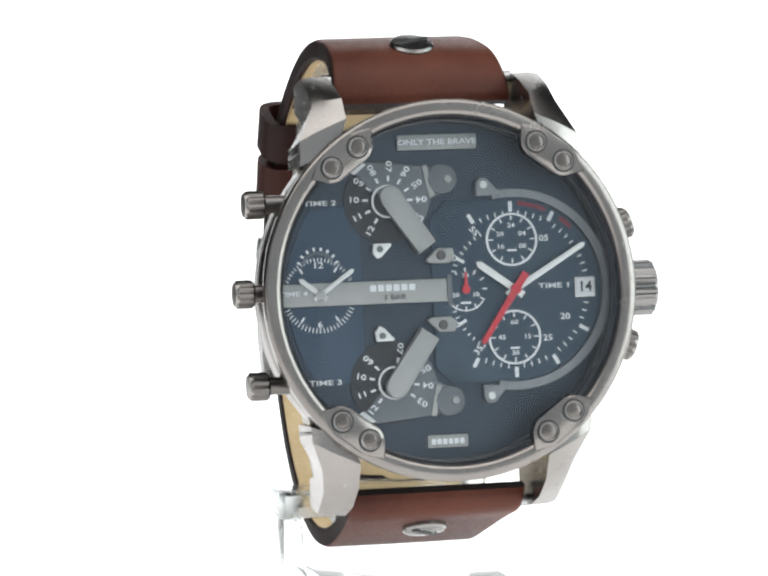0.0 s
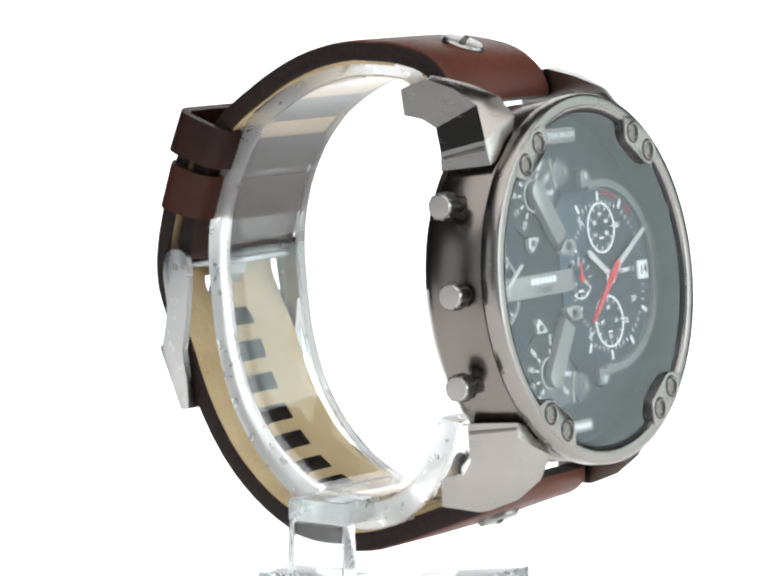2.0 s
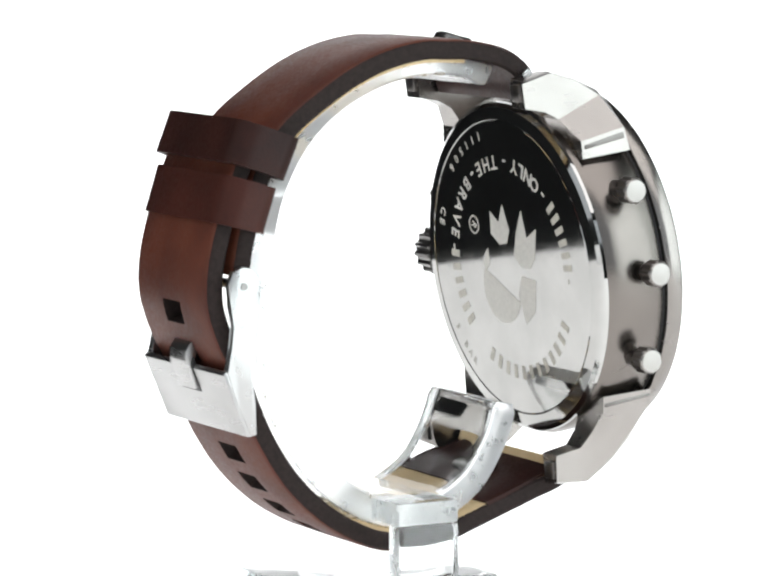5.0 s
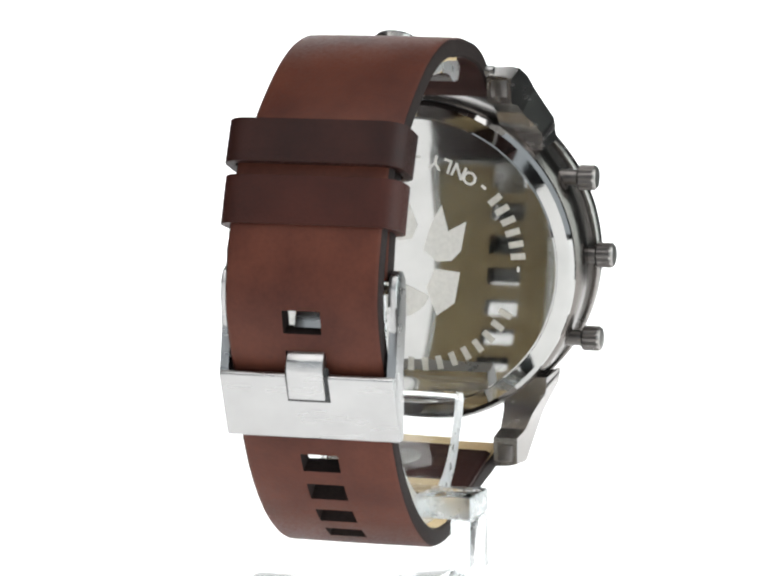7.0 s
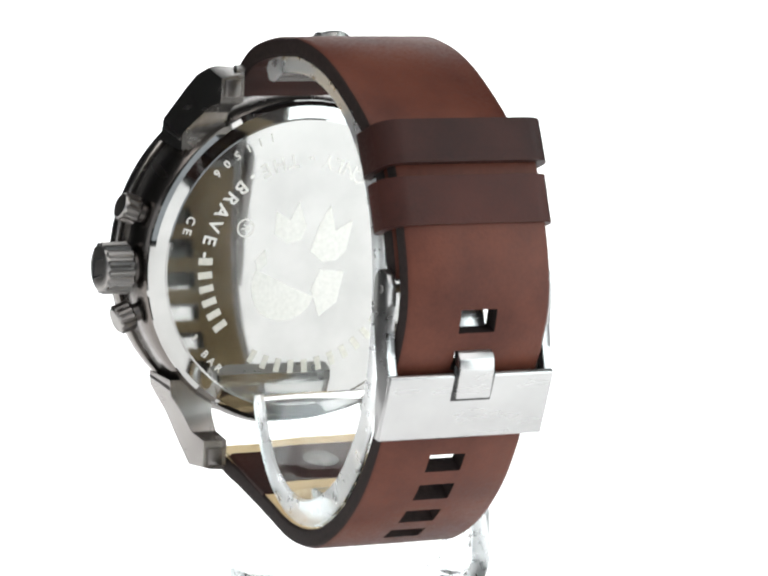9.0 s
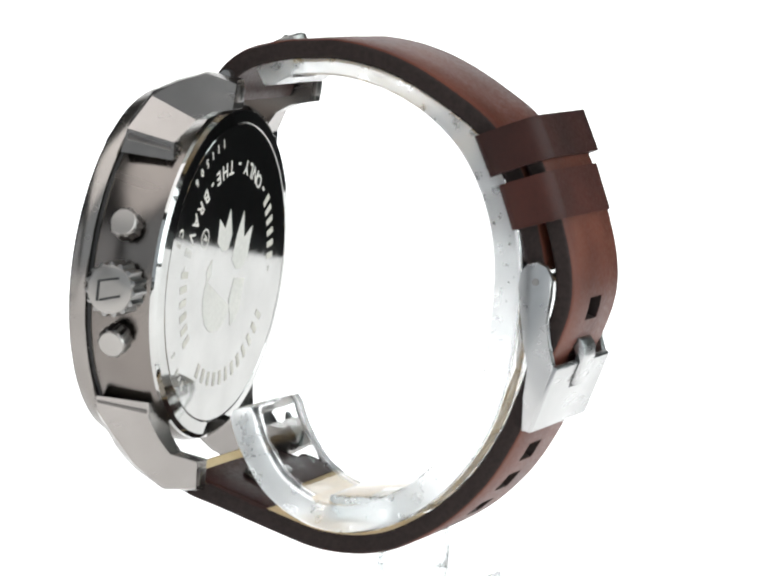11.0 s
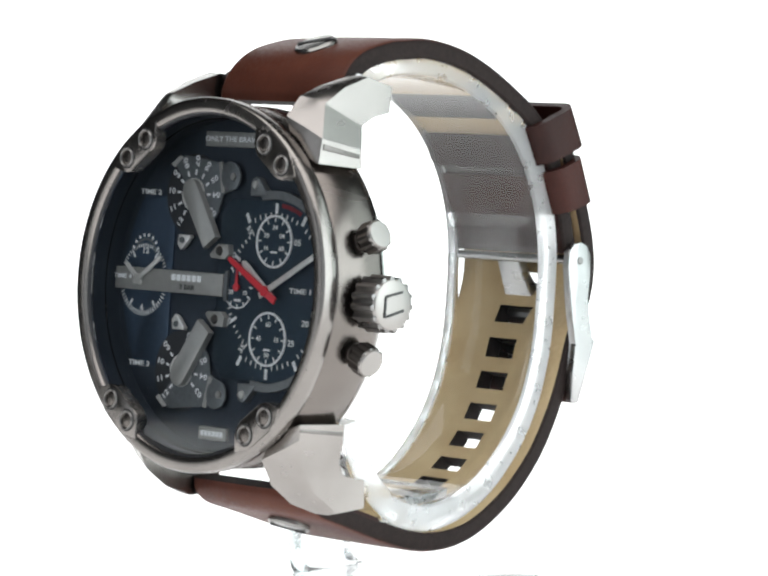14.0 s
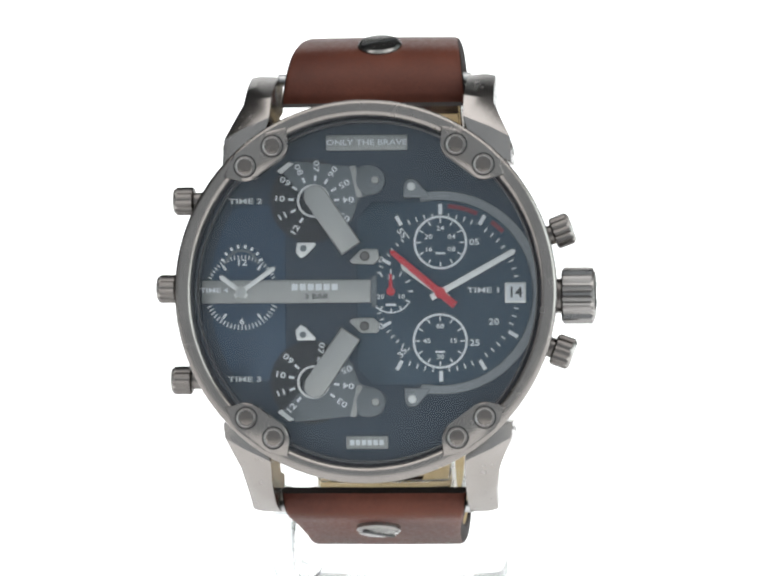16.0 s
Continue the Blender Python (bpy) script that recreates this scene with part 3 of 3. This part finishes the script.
letters("3 BAR", -7.4, -0.65, 1.0, 3.85, INK_AND_SHADE, centre_bar, wide=1.3)

sign = flat("top_sign", rounded(-6.0, 20.3, 5.7, 22.5, 0.2, 3), 4.4, 5.0, GREY, "grey name plate with white letters", 0.1)
letters("ONLY THE BRAVE", -0.15, 21.4, 1.12, 4.36, WHITE, sign, wide=1.3)
sign = flat("bottom_sign", rounded(-3.3, -22.5, 2.7, -20.7, 0.2, 3), 4.4, 5.0, GREY, "small grey plate with a white code", 0.1)
for k in range(6):
    flat("mark", rounded(-2.75 + 0.84 * k, -22.0, -2.1 + 0.84 * k, -21.2, 0.1, 3), 4.33, 4.42, WHITE, parent=sign)

for text, x, z in (("TIME 1", 16.6, 0.1), ("TIME 2", -17.7, 13.1), ("TIME 3", -17.9, -12.5)):
    letters(text, x, z, 1.05, 4.55, WHITE, face, wide=1.6)
letters("TIME 4", -22.2, 0.3, 0.95, 3.85, WHITE, centre_bar, wide=1.5)


def world_time(x, z, s):
    """One of the two small second-zone displays: s = 1 above the bar, -1 below it."""
    flat("recess", disc(x - 0.4, z, 6.0, 40), 4.7, 5.0, BLACK, "black hour disc")
    sector = [(-5.0, 4.6), (-2.6, 5.7), (2.5, 5.2), (7.4, 4.6), (9.4, 4.5), (10.1, 3.2), (9.6, 1.9), (8.4, 1.0), (6.4, 0.2), (5.6, -2.6), (3.9, -4.4), (0.6, 0.4), (-2.0, 1.4)]
    flat("sector", [(x + a, z + s * b) for a, b in (sector if s > 0 else sector[::-1])], 4.42, 4.68, DARKGREY, "smoked grey sector plate", 0.06)
    wedge = [(-5.3, 4.3), (-3.6, 5.6), (-2.9, 5.4), (-4.7, 3.9)]
    flat("wedge", [(x + a, z + s * b) for a, b in (wedge if s > 0 else wedge[::-1])], 4.2, 4.6, SILVER)
    flat("sector_foot", hull(disc(x + 8.2, z + s * 2.9, 2.1, 20) + disc(x + 7.7, z + s * 3.6, 1.5, 12)), 4.1, 4.4, DARKGREY, "", 0.1)
    strip = bar(x + 5.6, z + s * 5.0, x + 6.6, z + s * 0.5, 0.8)
    flat("strip", strip if s > 0 else strip[::-1], 4.2, 4.45, GREY, "", 0.05)
    part("screw", lathe([(0, 3.85), (0.5, 3.85), (0.6, 4.1), (0.6, 4.3)], 16, (x + 8.9, 0, z + s * 2.9)), GREY, face)
    names = {12: 213, 11: 244, 10: 274, 9: 304, 8: 334, 7: 4, 6: 33, 5: 61, 4: 88, 3: 118}
    for n, a in names.items():
        a = a if s > 0 else a + 8
        if s < 0 and n in (8,):
            continue
        dx, dz = math.sin(radians(a)), math.cos(radians(a))
        letters(f"{n:02d}", x + 5.0 * dx, z + 5.0 * dz, 1.2, 4.36, WHITE, face, (a - 270) % 360, wide=1.4)
        flat("tick", bar(x + 2.9 * dx, z + 2.9 * dz, x + 3.7 * dx, z + 3.7 * dz, 0.35), 4.33, 4.4, WHITE)
    part("collar", ring(x, z, 2.1, 2.4, 4.15, 4.5, 36), SILVER, face)
    top, foot = (x + 0.3, z + s * 0.6), (x + 5.4, z - s * 6.9)
    bridge = flat("bridge", hull(disc(*top, 1.65, 20) + bar(*top, *foot, 3.2)), 3.2, 4.3, GREY, "brushed grey bridge bar", 0.2)
    end = [(x + a, z + s * b) for a, b in ((5.2, -8.6), (6.9, -7.0), (9.2, -7.0), (9.5, -8.4), (8.6, -9.2), (5.6, -9.1))]
    flat("bridge_foot", end if s > 0 else end[::-1], 3.6, 4.6, GREY, "", 0.15, bridge)
    part("screw", lathe([(0, 3.35), (0.55, 3.35), (0.7, 3.5), (0.7, 3.8)], 16, (x + 7.4, 0, z - s * 8.0)), TAB, bridge)
    shield = [(x + a, z + s * b) for a, b in ((-2.6, -7.4), (-1.9, -8.2), (-1.2, -7.9), (0.3, -6.3), (0.1, -6.0), (-2.4, -6.0))]
    flat("shield", shield if s > 0 else shield[::-1], 4.0, 4.7, SILVER, "small silver shield", 0.1)
    part("screw", lathe([(0, 3.8), (0.45, 3.8), (0.5, 4.1)], 14, (x - 1.5, 0, z - s * 6.8)), DARKGREY, face)


world_time(-7.8, 13.1, 1)
world_time(-7.9, -12.9, -1)


def chronograph():
    x, z = MAIN
    for a in (0, 30, 120, 150, 180, 210, 330):
        flat("baton", ray_bar(x, z, a, 11.2, 12.7, 0.55), 4.5, 4.6, WHITE)
    for a in range(0, 360, 6):
        if 204 < a < 336:
            if not 264 < a < 276:
                flat("tick", ray_bar(x, z, a, 9.0, 9.6, 0.16), 4.53, 4.6, WHITE)
        elif a % 30 or a in (60, 90):
            if not 84 < a < 96:
                flat("tick", ray_bar(x, z, a, 10.7, 11.4, 0.17), 4.53, 4.6, WHITE)
    for a in (240, 300):
        flat("baton", ray_bar(x, z, a, 8.3, 9.6, 0.45), 4.5, 4.6, WHITE)
    for text, a in (("05", 34), ("20", 119), ("25", 146), ("35", 213), ("40", 241), ("50", 299), ("55", 327)):
        r = 8.7 if a < 200 else 10.2
        tilt = 0 if a < 200 else (a - 270) * 0.9
        letters(text, x + r * math.sin(radians(a)), z + r * math.cos(radians(a)), 1.25, 4.56, WHITE, face, tilt, wide=1.2)
    flat("red_arc", band(x, z, 12.15, 12.75, 5, 25), 4.5, 4.6, FADED)
    flat("red_arc", band(x, z, 12.15, 12.75, 36, 46), 4.5, 4.6, FADED)
    for cx, cz, r, words in ((x, z + 7.2, 3.55, (("24", 0, 2.0), ("20", -1.7, 0.8), ("04", 1.6, 0.8), ("16", -1.7, -1.0), ("08", 1.6, -1.0))),
                             (x - 0.1, z - 6.9, 3.65, (("60", 0, 2.1), ("45", -1.9, 0), ("15", 1.9, 0), ("30", 0, -2.3)))):
        flat("subdial", disc(cx, cz, r, 40), 4.5, 4.6, TEAL, "small slate counter")
        part("subdial_ring", ring(cx, cz, r - 0.02, r + 0.3, 4.35, 4.6), WHITE, face)
        for a in range(0, 360, 30):
            flat("tick", ray_bar(cx, cz, a, r - 0.75, r - 0.1, 0.2), 4.42, 4.5, WHITE)
        for text, dx, dz in words:
            letters(text, cx + dx, cz + dz, 0.95, 4.45, WHITE, face, wide=1.2)
        flat("mark", rounded(cx - 0.7, cz - 1.7, cx + 0.7, cz - 1.4, 0.05, 2), 4.42, 4.5, WHITE)
    cx, cz = 3.25, 0.05
    flat("subdial", disc(cx, cz, 3.0, 40), 4.5, 4.6, TEAL, "small slate seconds counter")
    flat("arc", band(cx, cz, 2.95, 3.15, 125, 235), 4.4, 4.5, WHITE)
    for a in (0, 30, 60, 90, 120, 150, 180, 210, 240, 270, 300, 330):
        flat("tick", ray_bar(cx, cz, a, 2.45, 3.2, 0.2), 4.42, 4.5, WHITE)
    for text, dx, dz in (("30", 0, 2.0), ("20", -1.5, -0.8), ("10", 1.5, -0.8)):
        letters(text, cx + dx, cz + dz, 0.9, 4.45, WHITE, face, wide=1.2)
    flat("mark", rounded(cx - 0.75, cz - 2.1, cx + 0.75, cz - 1.75, 0.05, 2), 4.42, 4.5, WHITE)
    small = flat("counter_hand", hull(disc(cx, cz, 0.62, 16)) , 4.0, 4.2, RED, "tiny red drop-shaped hand")
    flat("pointer", bar(cx, cz + 0.3, cx, cz + 2.5, 0.55, 0.3), 4.02, 4.18, RED, parent=small)
    window = flat("date_window", rounded(19.6, -1.7, 22.6, 1.2, 0.1, 3), 4.3, 4.6, SILVER, "silver-framed date window", 0.08)
    flat("date_disc", rounded(19.95, -1.4, 22.25, 0.9, 0.05, 2), 4.24, 4.35, WHITE, parent=window)
    letters("14", 21.1, -0.25, 2.1, 4.22, INK_AND_SHADE, window)


chronograph()


def zone_four():
    x, z = -18.3, 0.1
    for a in list(range(-66, 67, 6)) + list(range(114, 247, 6)):
        flat("tick", ray_bar(x, z, a, 4.75, 5.3 if a < 90 else 5.5, 0.15), 4.68, 4.75, WHITE)
    for a in (-36, 36, 144, 216):
        flat("baton", ray_bar(x, z, a, 3.9, 4.7, 0.3), 4.66, 4.75, WHITE)
    flat("arch", band(x, z + 3.6, 2.2, 2.5, -80, 80), 4.66, 4.75, DARKGREY)
    for a in range(-70, 71, 20):
        flat("dot", ray_bar(x, z + 3.6, a, 2.7, 3.2, 0.35), 4.66, 4.75, WHITE)
    letters("12", x, z + 4.2, 1.25, 4.7, WHITE, face, wide=1.3)
    letters("6", x, z - 4.3, 1.2, 4.7, WHITE, face, wide=1.3)
    for name, angle, r, w in (("hour_hand", 307, 3.9, 0.7), ("minute_hand", 55, 6.1, 0.65)):
        h = hand(name, r, 1.1, w, w, 0, SILVER, label="small silver hand of the fourth display")
        set_hand(h, x, 3.55, z, angle)


zone_four()


# ---- etched case back ----
def etch_word(text, start, step, r, size):
    """Etched letters along a circle on the back, read against the clock, their tops towards the middle; start in degrees from twelve as seen from behind."""
    for k, ch in enumerate(text):
        a = start - step * k
        letters(ch, -r * math.sin(radians(a)), r * math.cos(radians(a)), size, 13.03, ETCH, case_back, -(a + 180), "etched_letter", True)


def etched_bars(start, count, step, r, w, h):
    for k in range(count):
        a = start + step * k
        x, z = -r * math.sin(radians(a)), r * math.cos(radians(a))
        d = Vector((-math.sin(radians(a)), math.cos(radians(a)))) * h / 2
        part("etched_mark", plate(bar(x - d.x, z - d.y, x + d.x, z + d.y, w), 13.01, 13.05), ETCHED, case_back)


etched_bars(235, 6, 7.6, 16.6, 1.1, 2.4)
for word, start, step in (("BRAVE", 318.4, 8.4), ("THE", 352, 8.4), ("ONLY", 34, 7.0)):
    etch_word(word, start, step, 16.7, 3.1)
etched_bars(52, 6, 6.6, 17.0, 1.0, 2.4)
etched_bars(118, 12, 8.2, 16.6, 1.0, 2.2)
for a in (327, 276.5, 3, 43, 92):
    etch_word("-", a, 0, 16.7, 3.1)
etch_word("111506", 343, 5.8, 21.3, 1.9)
etch_word("CE", 291, 5.0, 20.8, 2.0)
etch_word("3 BAR", 238, 4.6, 21.2, 1.7)
part("etched_ring", ring(10.0, 6.0, 1.25, 1.5, 13.01, 13.05, 28), ETCH, case_back)
letters("R", 10.0, 6.0, 1.8, 13.03, ETCH, case_back, -120, "etched_letter", True)
# the etched emblem, as plain patches
for outline in (
        hull(disc(3.0, -3.5, 5.6, 18, 60, 250)),
        [(-7.6, 2.0), (-8.6, 6.8), (-5.6, 5.2), (-4.6, 9.4), (-2.6, 5.8), (-1.4, 2.0), (-3.6, 0.2), (-6.0, 0.4)],
        [(-0.6, 6.0), (0.9, 10.0), (2.4, 7.0), (4.8, 8.6), (5.0, 5.0), (2.6, 3.4), (0.4, 3.8)],
        [(-7.4, -1.4), (-3.2, -1.0), (-1.8, -4.2), (-3.4, -8.6), (-6.4, -6.4)],
        [(6.4, 2.6), (8.2, 0.8), (7.6, -1.2), (6.0, 0.2)]):
    part("etched_patch", plate(outline, 13.01, 13.05), ETCH, case_back)


# ---- the stand ----
stand = tagged(new("display_stand"), "clear acrylic watch stand with a bent ring inside the strap", "watch stand")


def acrylic_stand():
    """A bent clear band inside the strap, a bracket, one upright and a foot plate on the table."""
    loop = [(19.5, 31.6), (24.0, 34.2), (31.5, 35.2), (38.0, 34.6), (44.5, 32.6), (50.5, 29.2), (55.5, 24.3), (59.5, 17.5), (61.8, 9.5), (62.3, 1.0), (61.9, -7.6), (59.9, -15.6), (55.9, -22.8), (50.0, -28.8),
            (42.5, -32.5), (35.5, -32.8), (29.0, -29.9), (24.8, -25.2), (22.6, -21.2), (21.8, -18.8)]
    band_part = part("band", strap_mesh(drawn_in(loop), (10.2, 10.2), (4.3, 4.3), shift=(0.4, 0.4)), [ACRYLIC, SAWN, ACRYLIC], stand, "bent clear acrylic band")
    low = WATCH @ Vector((-0.0165, 0.0415, -0.0296))
    floor = pose(low.x, low.y, 0, 0, 0, 9.74)
    top = low.z * 1000
    # the upright is bent round into the foot: its section in (x, z)
    arc = [(math.cos(radians(w)), math.sin(radians(w))) for w in range(180, 271, 15)]
    bend = [(-1.6, top - 3.2)] + [(3.2 + 4.8 * u, 8.82 + 4.8 * v) for u, v in arc] + [(5.0, 4.02), (5.0, 7.22)] + [(3.2 + 1.6 * u, 8.82 + 1.6 * v) for u, v in reversed(arc)] + [(1.6, top - 3.2)]
    for name, outline, x0, x1, bevel in (
            ("bracket", [(-5.2, top - 3.2), (5.2, top - 3.2), (5.2, top + 0.4), (-5.2, top + 0.4)], -1.6, 24.0, 0.5),
            ("upright", bend, -5.2, 5.2, 0.4),
            ("foot_plate", [(-16.0, 4.02), (16.0, 4.02), (16.0, 7.2), (-16.0, 7.2)], 5.0, 33.0, 0.5)):
        bm = side_plate(outline, x0, x1, bevel)
        if name == "upright":
            bm.transform(Matrix.Rotation(-math.pi / 2, 4, "Z"))
        bm.normal_update()
        for f in bm.faces:
            sawn = abs(f.normal[1]) > 0.5 if name == "upright" else abs(f.normal[2]) < 0.9
            f.material_index = 1 if sawn else 0
        part(name, bm, [ACRYLIC, CUT], stand, "", floor)
    for ob in stand.children:
        ob.visible_shadow = False


acrylic_stand()


def motions():
    """Watch and stand turn together; the second hand goes its way."""
    steps = [k * 0.5 for k in range(33)]
    for thing in (watch, stand):
        walk(thing, [(t, pose(0, 0, 0, 0, 0, turned(t))) for t in steps])
    hub = Matrix.Translation((MAIN[0] * 0.001, 0.0031, MAIN[1] * 0.001))
    walk(second_hand, [(t, WATCH @ hub @ Matrix.Rotation(radians(214.5 + 6 * t), 4, "Y")) for t in range(17)])
    hub = Matrix.Translation((MAIN[0] * 0.001, 0.0034, MAIN[1] * 0.001))
    walk(minute_hand, [(t, WATCH @ hub @ Matrix.Rotation(radians(59.3 + 0.1 * t), 4, "Y")) for t in (0, 8, 16)])


motions()
